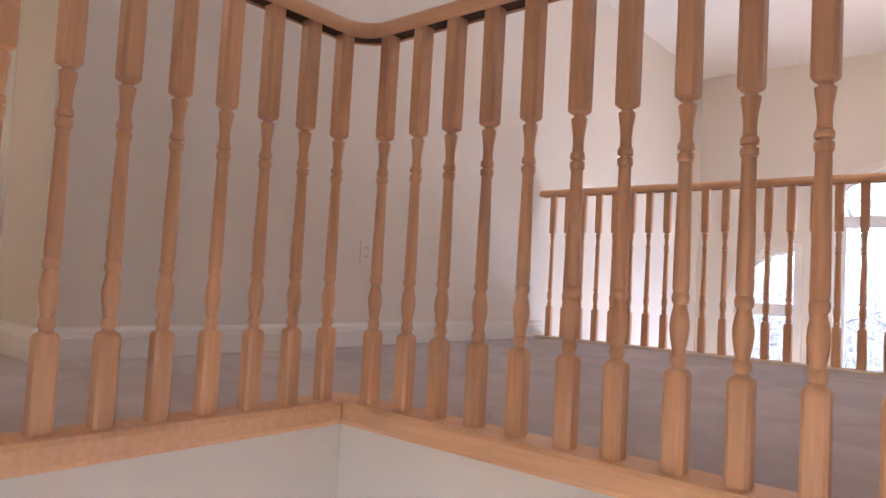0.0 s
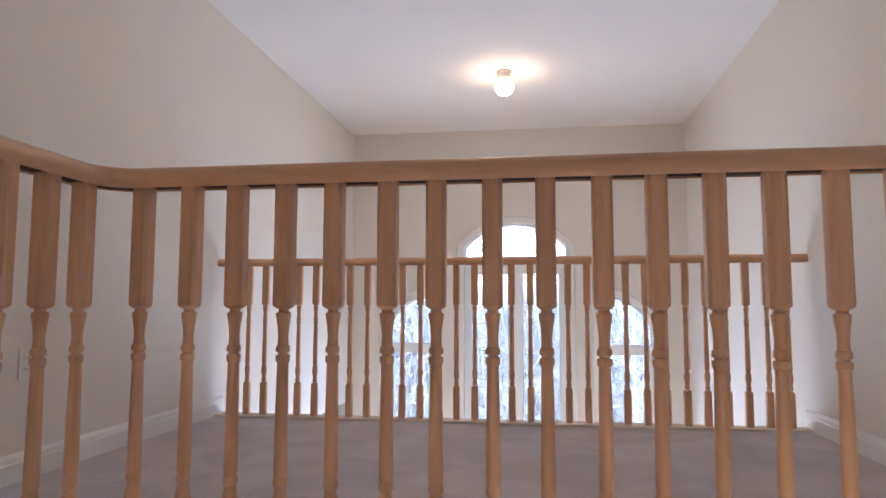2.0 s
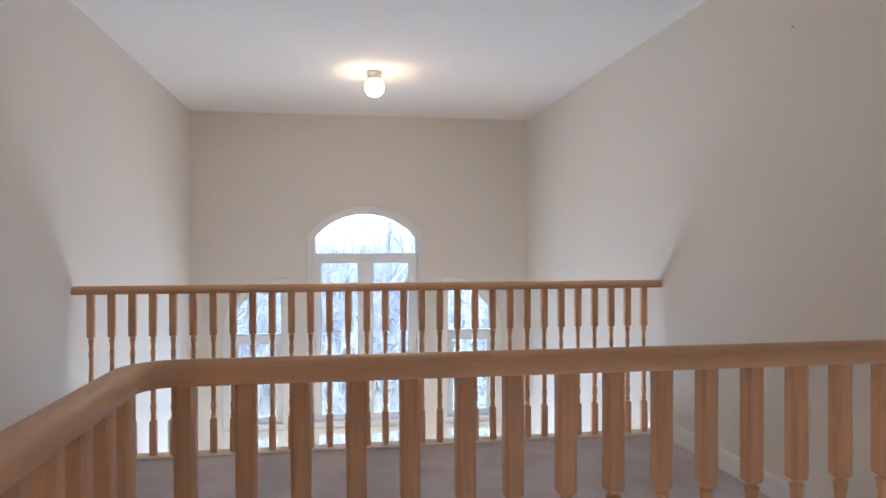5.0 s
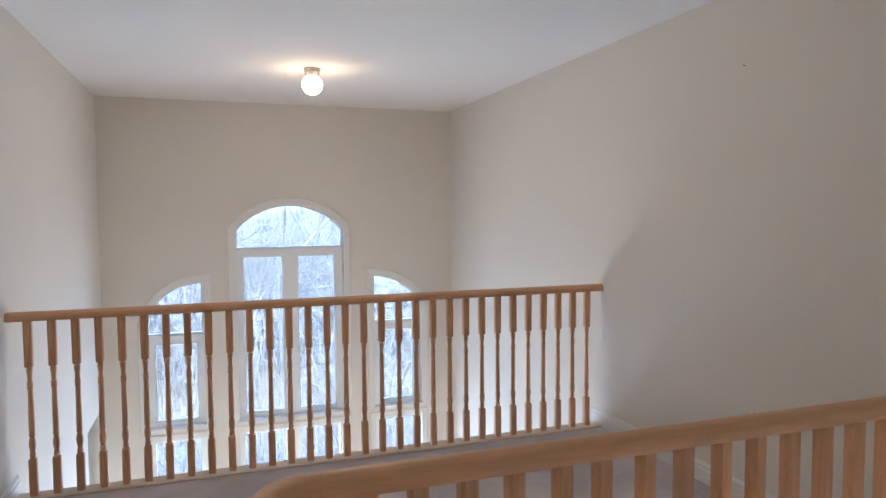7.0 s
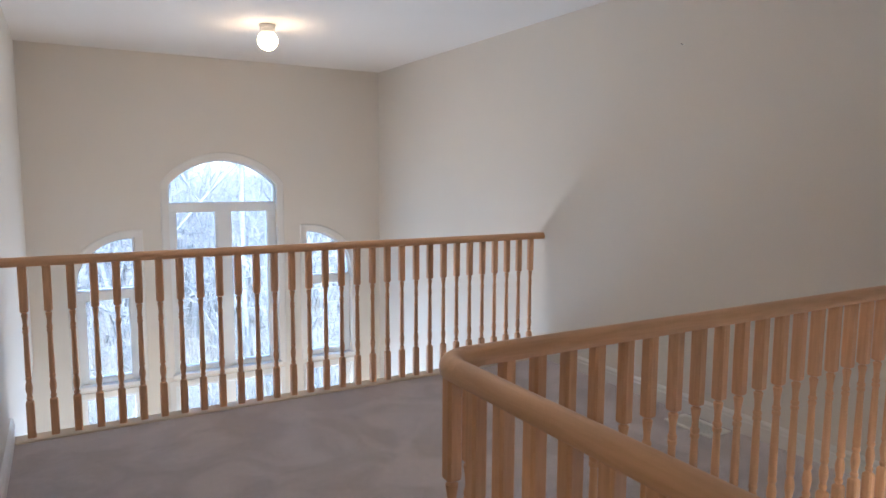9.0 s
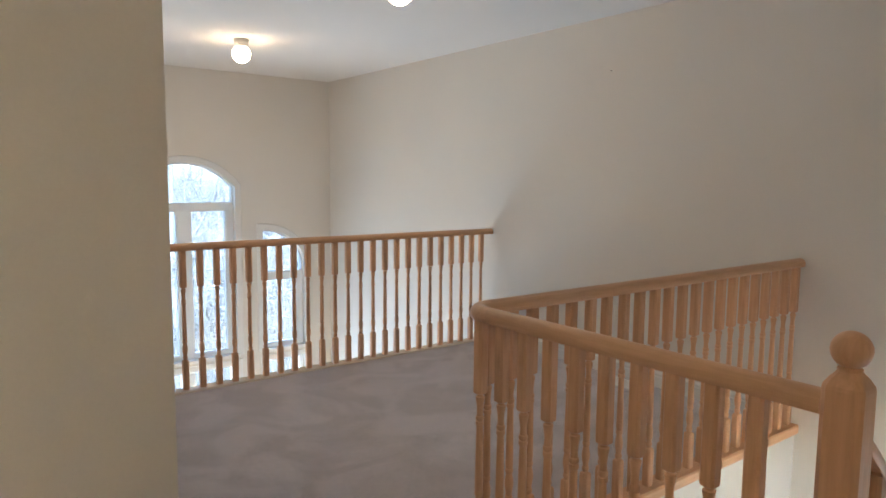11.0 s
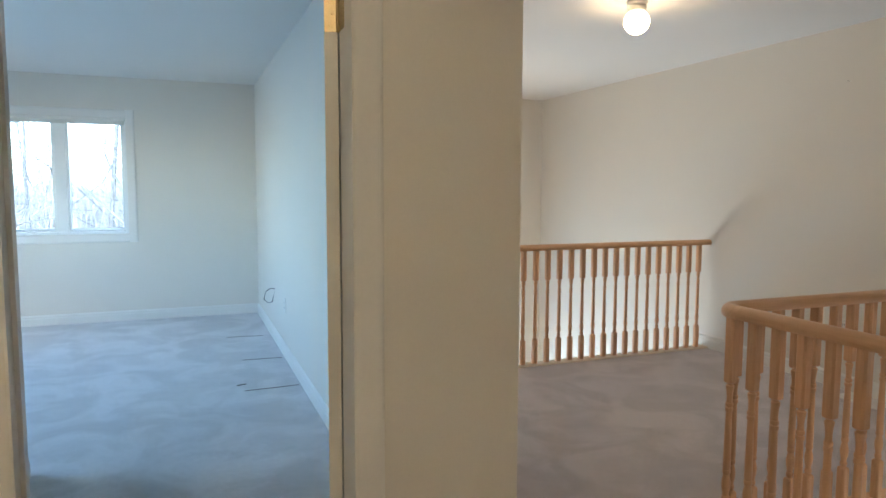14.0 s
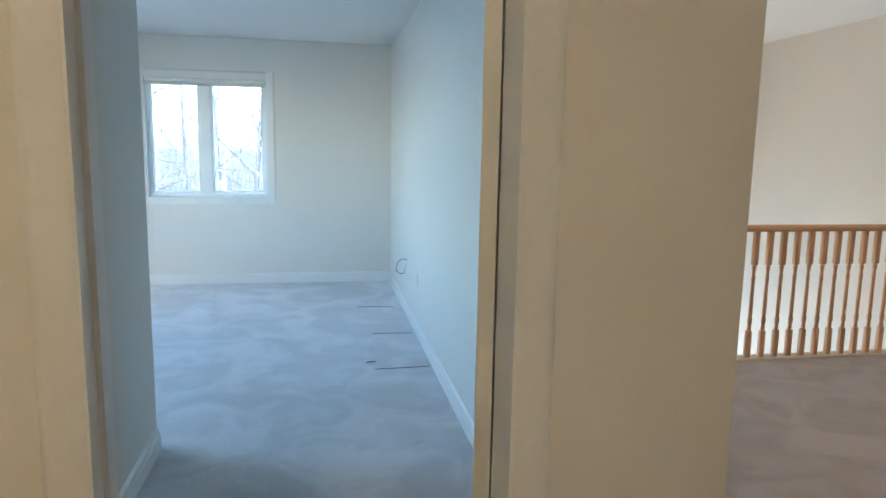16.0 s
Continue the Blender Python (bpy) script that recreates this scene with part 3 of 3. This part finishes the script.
def outline(x0, x1, zb, top, steps=30):
    """Points of an arched opening with outward directions, up one side, over and down the other."""
    pts = [(x0, zb)] + [(x0 + (x1 - x0) * (0.5 - 0.5 * math.cos(math.pi * k / steps)), 0) for k in range(steps + 1)] + [(x1, zb)]
    pts = [pts[0]] + [(x, top(x)) for x, _ in pts[1:-1]] + [pts[-1]]
    clean = [pts[0]]
    for p in pts[1:]:
        if math.dist(p, clean[-1]) > 2e-3:
            clean.append(p)
    rows = []
    for i, (x, z) in enumerate(clean):
        nx = nz = 0.0
        for a, b in ((i - 1, i), (i, i + 1)):
            if a >= 0 and b < len(clean):
                dx, dz = clean[b][0] - clean[a][0], clean[b][1] - clean[a][1]
                d = math.hypot(dx, dz)
                nx, nz = nx - dz / d, nz + dx / d
        d = math.hypot(nx, nz)
        nx, nz = nx / d, nz / d
        stretch = 1.0
        if 0 < i < len(clean) - 1:
            dx, dz = clean[i + 1][0] - x, clean[i + 1][1] - z
            d = math.hypot(dx, dz)
            cosine = max(0.6, abs(nx * -dz / d + nz * dx / d))
            stretch = 1 / cosine
        rows.append((x, z, nx * stretch, nz * stretch))
    return rows


def tall_window(name, x0, x1, top, bar, lights, label):
    """An arched window above a sill, with the low light under it: casing, frame, bars and panes."""
    win = tagged(empty(name, (x0 + x1) / 2, YW + 0.09, -0.6), label, "window", kind="structure")
    child("casing", moulding(outline(x0, x1, -0.615, top), YW), WHITE, win)
    child("sill", boxes((x0 - 0.02, x1 + 0.02, YW - 0.035, YW + 0.058, -0.63, -0.594), bevel=0.006), WHITE, win)
    child("arch_frame", arch_band(x0 + 0.001, x1 - 0.001, bar[1], lambda x: top(x) - 0.001, 0.016, YW + 0.06, YW + 0.12), VINYL, win)
    p = child("arch_pane", arch_pane(x0 + 0.006, x1 - 0.006, bar[1] + 0.006, lambda x: top(x) - 0.006, YW + 0.098), GLASS, win)
    p.visible_shadow = False
    child("transom", boxes((x0 + 0.001, x1 - 0.001, YW + 0.045, YW + 0.13, bar[0], bar[1]), bevel=0.004), VINYL, win)
    edges = [x0 + 0.001] + [v for pair in lights for v in pair] + [x1 - 0.001]
    rows = [(a, b, YW + 0.06, YW + 0.125, -0.598, bar[0]) for a, b in zip(edges[0::2], edges[1::2])]
    for row in rows:
        child("mullion" if len(rows) > 2 and row is rows[1] else "stile", boxes((row[0], row[1] - 0.0005, *row[2:]), bevel=0.003), VINYL, win)
    for a, b in lights:
        child("bottom_rail", boxes((a, b - 0.0005, YW + 0.06, YW + 0.125, -0.598, -0.552), bevel=0.002), VINYL, win)
        sash(win, a + 0.012, b - 0.012, -0.54, bar[0] - 0.012, YW + 0.1, 0.012)
    # low light
    child("low_casing", frame_bars(x0 - 0.05, x1 + 0.05, -1.50, -0.66, 0.05, YW - 0.014, YW), WHITE, win)
    child("low_frame", frame_bars(x0 + 0.001, x1 - 0.001, -1.449, -0.701, 0.05, YW + 0.06, YW + 0.125), VINYL, win)
    if len(lights) > 1:
        child("low_mullion", boxes((CX - 0.07, CX + 0.07, YW + 0.06, YW + 0.125, -1.40, -0.752), bevel=0.003), VINYL, win)
    for a, b in lights:
        p = child("low_pane", boxes((a - 0.01, b + 0.01, YW + 0.1, YW + 0.104, -1.40, -0.75)), GLASS, win)
        p.visible_shadow = False
    return win


tall_window("window_1", *HC, arch_centre(), (0.985, 1.055), [(0.118, 0.500), (0.634, 1.010)], "tall white window with an arched head and two casements")
tall_window("window_2", *HL, arch_side(-0.248, -1), (0.190, 0.266), [(-0.684, -0.304)], "narrow white side window with a quarter-arch head")
tall_window("window_3", *HRT, arch_side(1.392, 1), (0.190, 0.266), [(1.446, 1.826)], "narrow white side window with a quarter-arch head")

bw = tagged(empty("window_4", -3.03, YB + 0.09, BW[2]), "white double bedroom window with a raised blind", "window", kind="structure")
bm = bmesh.new()
upright(bm, BW[0], -1, YB, BW[2] - 0.08, BW[3] + 0.08, 1.15)
upright(bm, BW[1], 1, YB, BW[2] - 0.08, BW[3] + 0.08, 1.15)
level(bm, BW[0], BW[1], YB - 0.001, BW[3], 1, 1.15)
level(bm, BW[0], BW[1], YB - 0.001, BW[2], -1, 1.15)
child("casing", bm, WHITE, bw)
child("window_frame", frame_bars(BW[0] + 0.001, BW[1] - 0.001, BW[2] + 0.001, BW[3] - 0.001, 0.03, YB + 0.05, YB + 0.13), VINYL, bw)
child("mullion", boxes((-3.101, -2.998, YB + 0.055, YB + 0.125, BW[2] + 0.031, BW[3] - 0.031), bevel=0.004), VINYL, bw)
sash(bw, -3.546, -3.124, 0.945, 2.0, YB + 0.095, 0.022)
sash(bw, -2.975, -2.508, 0.945, 2.0, YB + 0.095, 0.022)
blind = tagged(empty("window_blind", -3.03, YB + 0.03, 2.0), "white slatted blind drawn up under the window head", "blind")
child("headrail", boxes((-3.595, -2.46, YB + 0.005, YB + 0.045, 2.012, 2.043), bevel=0.003), PLASTIC, blind)
for k in range(5):
    child("slat", boxes((-3.585, -2.47, YB + 0.008, YB + 0.042, 1.978 + 0.0065 * k, 1.982 + 0.0065 * k)), PLASTIC, blind)
child("blind_cord", tube([(-2.50, YB + 0.004, 2.01), (-2.498, YB + 0.004, 1.5), (-2.50, YB + 0.004, 0.92)], 0.0015, 5), PLASTIC, blind)


# ---- the open bedroom door ----
door = tagged(empty("door_1", DX1 - 0.003, YD + 0.128, 0), "white panelled bedroom door standing open on brass hinges", "door")
leaf_turn = pose(DX1 - 0.003, YD + 0.128, 0, rz=-18)
door.matrix_basis = leaf_turn
# the leaf runs along +y from its hinge, its thickness to -x
leaf = part("door_leaf", boxes((-0.035, 0, 0, 0.70, 0.012, 2.03), bevel=0.002), WHITE, door)
for z0, z1 in ((0.22, 0.90), (1.06, 1.86)):
    for y0, y1 in ((0.10, 0.32), (0.39, 0.61)):
        part("panel", boxes((-0.039, -0.034, y0, y1, z0, z1), bevel=0.003), WHITE, leaf)
        part("panel", boxes((-0.001, 0.004, y0, y1, z0, z1), bevel=0.003), WHITE, leaf)
for z in (0.22, 1.79):
    hg = part("hinge", boxes((-0.034, -0.004, -0.002, 0.0, z - 0.045, z + 0.045), bevel=0.0008), BRASS, door, "brass butt hinge")
    part("knuckle", lathe([(z - 0.046, 0.004, 0), (z - 0.044, 0.0055, 0), (z + 0.044, 0.0055, 0), (z + 0.046, 0.004, 0)], 10, 0.001, -0.004), BRASS, hg)
    for dz in (-0.028, 0, 0.028):
        s = part("screw", lathe([(0, 0.003, 0), (0.0012, 0.002, 0)], 8), BRASS, hg)
        s.matrix_basis = pose(-0.020 + 0.006 * (dz == 0), -0.002, z + dz, 90, 0, 0)
kn = part("door_knob", lathe([(0, 0.024, 0), (0.004, 0.024, 0), (0.006, 0.009, 0), (0.018, 0.008, 0), (0.022, 0.015, 0), (0.030, 0.019, 0), (0.038, 0.018, 0), (0.042, 0.011, 0), (0.043, 0.002, 0)], 20), STEEL, door, "dull metal door knob", True)
kn.matrix_basis = pose(-0.035, 0.64, 0.97, 0, -90, 0)
kn2 = share("door_knob", kn, door, pose(0.0, 0.64, 0.97, 0, 90, 0))


# ---- lamps ----
def ceiling_light(x, y, bulb=BULB):
    lamp = tagged(empty("ceiling_light", x, y, H), "lit opal glass globe on a white ceiling fitter", "ceiling light", "globe lamps on the landing ceiling")
    part("fitter", lathe([(0.0, 0.056, 0), (-0.004, 0.061, 0), (-0.012, 0.061, 0), (-0.016, 0.057, 0), (-0.026, 0.052, 0), (-0.030, 0.055, 0), (-0.046, 0.053, 0), (-0.056, 0.046, 0)], 32), WHITE, lamp, "white round fitter", True)
    zc, r = -0.114, 0.073
    rings = [(zc + r * math.cos(a), max(0.001, r * math.sin(a)), 0) for a in [0.52 + (math.pi - 0.52) * k / 18 for k in range(19)]]
    part("globe", lathe(rings, 32), bulb, lamp, "glowing opal glass globe", True)
    return lamp


ceiling_light(0.563, 3.711)
ceiling_light(0.563, 1.395)
ceiling_light(-2.7, -2.0, BULB_HALL)


# ---- small fittings ----
def outlet(name, m, label, slots=True):
    """A wall plate; built facing -y at the origin."""
    ob = tagged(empty(name), label, "outlet" if slots else "switch")
    part("plate", boxes((-0.035, 0.035, -0.006, 0, -0.057, 0.057), bevel=0.003), IVORY, ob)
    if slots:
        for dz in (-0.02, 0.02):
            f = part("socket", boxes((-0.016, 0.016, -0.0085, -0.005, dz - 0.014, dz + 0.014), bevel=0.003), IVORY, ob)
            part("slot", boxes((-0.008, -0.006, -0.0092, -0.0080, dz - 0.004, dz + 0.005), (0.006, 0.008, -0.0092, -0.0080, dz - 0.004, dz + 0.005)), SLOT, f)
    else:
        part("toggle", boxes((-0.005, 0.005, -0.016, -0.005, -0.010, 0.010), bevel=0.002), PLASTIC, ob)
    ob.matrix_basis = m
    return ob


outlet("wall_outlet", pose(XR, 1.247, 0.423, rz=-90), "white double outlet low on the cream wall")
outlet("wall_outlet", pose(XL, 0.62, 0.418, rz=90), "white double outlet low on the cream wall")
outlet("wall_outlet", pose(XL, 1.01, 0.43, rz=90), "white double outlet low on the cream wall")
outlet("wall_outlet", pose(XB, 3.45, 0.418, rz=-90), "white outlet low on the bedroom wall")
outlet("light_switch", pose(XL, -0.125, 1.19, rz=90), "white toggle light switch by the wall end", False)

hook = tagged(empty("picture_hook", XR, 1.308, 2.077), "small metal picture hook on the wall", "hook")
part("nail", tube([(0, 0, 0), (-0.02, 0, 0.004)], 0.0022), STEEL, hook)
part("hook_plate", boxes((-0.003, 0, -0.012, 0.004, -0.003, 0.003), bevel=0.001), PLASTIC, hook)

reg = tagged(empty("floor_register", 2.095, 0.99, 0), "pale metal floor register set in the carpet", "floor vent")
part("register_frame", boxes((-0.085, 0.085, -0.15, -0.122, 0.001, 0.008), (-0.085, 0.085, 0.122, 0.15, 0.001, 0.008), (-0.085, -0.062, -0.122, 0.122, 0.001, 0.008), (0.062, 0.085, -0.122, 0.122, 0.001, 0.008), bevel=0.002), PLASTIC, reg)
part("register_pan", boxes((-0.062, 0.062, -0.122, 0.122, 0.0005, 0.002)), PAN, reg)
for k in range(14):
    y = -0.113 + k * 0.0174
    part("louvre", boxes((-0.062, 0.062, y - 0.004, y + 0.004, 0.002, 0.007)), PLASTIC, reg)

wire = tagged(empty("loose_cable", XB, 4.18, 0.4), "loose dark cable loop sticking out of the bedroom wall", "cable")
part("cable", tube([(0, -0.08, 0.06), (-0.03, 0.0, 0.055), (-0.06, 0.10, 0.01), (-0.07, 0.16, -0.07), (-0.05, 0.10, -0.085), (-0.05, 0.0, -0.075), (-0.03, -0.12, -0.05), (-0.015, -0.13, 0.02), (-0.012, -0.13, 0.05)], 0.003), CABLE, wire)

for y0, y1, xa, xb in ((3.45, 3.43, -1.54, -1.24), (2.615, 2.63, -1.59, -1.23), (4.33, 4.30, -1.61, -1.29)):
    s = tagged(empty("carpet_seam", (xa + xb) / 2, y0, 0), "dark open seam in the grey carpet", "carpet seam")
    part("slit", sweep([((xa - xb) / 2, 0, 0), (0, (y1 - y0) * 0.3, 0), ((xb - xa) / 2, y1 - y0, 0)], [(-0.004, 0.001), (0.004, 0.001), (0.003, 0.003), (-0.003, 0.003)]), SEAM, s)
s = tagged(empty("carpet_seam", -1.60, 2.76, 0), "dark open seam in the grey carpet", "carpet seam")
part("slit", sweep([(-0.03, 0, 0), (0.03, 0.01, 0)], [(-0.008, 0.001), (0.008, 0.001), (0.005, 0.004), (-0.005, 0.004)]), SEAM, s)


# ---- outside ----
GZ = -3.3
structure("ground", boxes((-600, 600, YB + 0.3, 1200, GZ - 0.5, GZ)), SOIL)


def limb(bm, start, way, length, radius, depth, rnd, twigs):
    """A limb that bends and tapers, with side shoots; thin ends go to the twig mesh."""
    steps = 5 if depth > 1 else 3
    p, d = Vector(start), Vector(way).normalized()
    target = twigs if radius < 0.014 else bm
    sides = 3 if radius < 0.014 else 6
    last = None
    for i in range(steps + 1):
        r = radius * (1 - 0.7 * i / steps)
        a = d.orthogonal().normalized()
        b = d.cross(a)
        ring = [target.verts.new(p + (a * math.cos(2 * math.pi * k / sides) + b * math.sin(2 * math.pi * k / sides)) * r) for k in range(sides)]
        if last:
            for k in range(sides):
                target.faces.new((last[k], last[(k + 1) % sides], ring[(k + 1) % sides], ring[k]))
        last = ring
        if depth and i > 0:
            for _ in range(2 if depth > 2 else 3):
                out = Vector((rnd.uniform(-1, 1), rnd.uniform(-1, 1), rnd.uniform(-0.45, 0.7))).normalized()
                limb(bm, p, d * 0.35 + out, length * rnd.uniform(0.22, 0.46), max(0.0065, r * 0.5), depth - 1, rnd, twigs)
        bend = 0.12 if depth > 2 else 0.4
        d = (d + Vector((rnd.uniform(-bend, bend), rnd.uniform(-bend, bend), rnd.uniform(-bend * 0.5, bend)))).normalized()
        p = p + d * (length / steps)


def tree(seed, height):
    rnd = random.Random(seed)
    ob = tagged(empty("tree"), "leafless grey tree in the winter wood", "tree", "bare trees behind the house")
    wood_bm, twig_bm = bmesh.new(), bmesh.new()
    limb(wood_bm, (0, 0, -0.2), (rnd.uniform(-0.08, 0.08), rnd.uniform(-0.08, 0.08), 1), height, height * 0.0068, 3, rnd, twig_bm)
    part("trunk", wood_bm, BARK, ob)
    part("crown", twig_bm, TWIG, ob, "thin bare twigs")
    return ob


def shrub(seed, height):
    rnd = random.Random(seed)
    ob = tagged(empty("shrub"), "leafless brown shrub of many thin stems", "shrub", "bare shrubs behind the house")
    stem_bm, twig_bm = bmesh.new(), bmesh.new()
    for k in range(6):
        limb(stem_bm, (rnd.uniform(-0.2, 0.2), rnd.uniform(-0.2, 0.2), -0.1), (rnd.uniform(-0.5, 0.5), rnd.uniform(-0.5, 0.5), 1), height * rnd.uniform(0.7, 1), 0.022, 2, rnd, twig_bm)
    part("stems", stem_bm, SHRUB, ob)
    part("twigs", twig_bm, SHRUB, ob)
    return ob


rnd = random.Random(11)
kinds = [tree(s, h) for s, h in ((1, 11.0), (2, 13.0), (3, 9.0), (4, 14.0), (5, 8.0))]
shrubs = [shrub(s, h) for s, h in ((21, 3.4), (22, 2.6), (23, 4.2))]


def scatter(models, count, near, far, apart):
    spots = []
    while len(spots) < count:
        y = near + (far - near) * rnd.random() ** 0.9
        x = rnd.uniform(-0.72, 0.72) * (y + 5) - 0.06 * y
        if all(math.hypot(x - a, y - b) > apart for a, b in spots):
            spots.append((x, y))
    for i, (x, y) in enumerate(spots):
        m = pose(x, y, GZ, 0, 0, rnd.uniform(0, 360))
        if i < len(models):
            models[i].matrix_basis = m
        else:
            copy_thing(models[rnd.randrange(len(models))], m)


scatter(kinds, 85, 14, 46, 1.3)
scatter(shrubs, 60, 11, 30, 1.0)


def blades(count, x_range, y_range, low, high, lean, width, rnd):
    verts, faces = [], []
    for _ in range(count):
        y = rnd.uniform(*y_range)
        x = rnd.uniform(*x_range) * (y + 5)
        h = rnd.uniform(low, high)
        a = rnd.uniform(0, 6.28)
        dx, dy = math.cos(a) * width * h, math.sin(a) * width * h
        lx, ly = rnd.gauss(0, lean) * h, rnd.gauss(0, lean) * h
        k = len(verts)
        verts += [(x - dx, y - dy, GZ), (x + dx, y + dy, GZ), (x + lx, y + ly, GZ + h)]
        faces.append((k, k + 1, k + 2))
    me = bpy.data.meshes.new("blades")
    me.from_pydata(verts, [], faces)
    return me


me = blades(34000, (-0.7, 0.7), (8, 34), 0.4, 1.3, 0.35, 0.009, random.Random(4))
me.materials.append(STRAW)
tagged(new("dry_reeds", me), "tall pale dry reeds and grass", "reeds", kind="stuff")
me = blades(60000, (-0.75, 0.75), (18, 62), 1.5, 6.5, 0.22, 0.0035, random.Random(5))
me.materials.append(SHRUB)
tagged(new("undergrowth", me), "thicket of thin bare stems", "undergrowth", kind="stuff")

# the pattern post is used up by its copies
bpy.data.objects.remove(first)
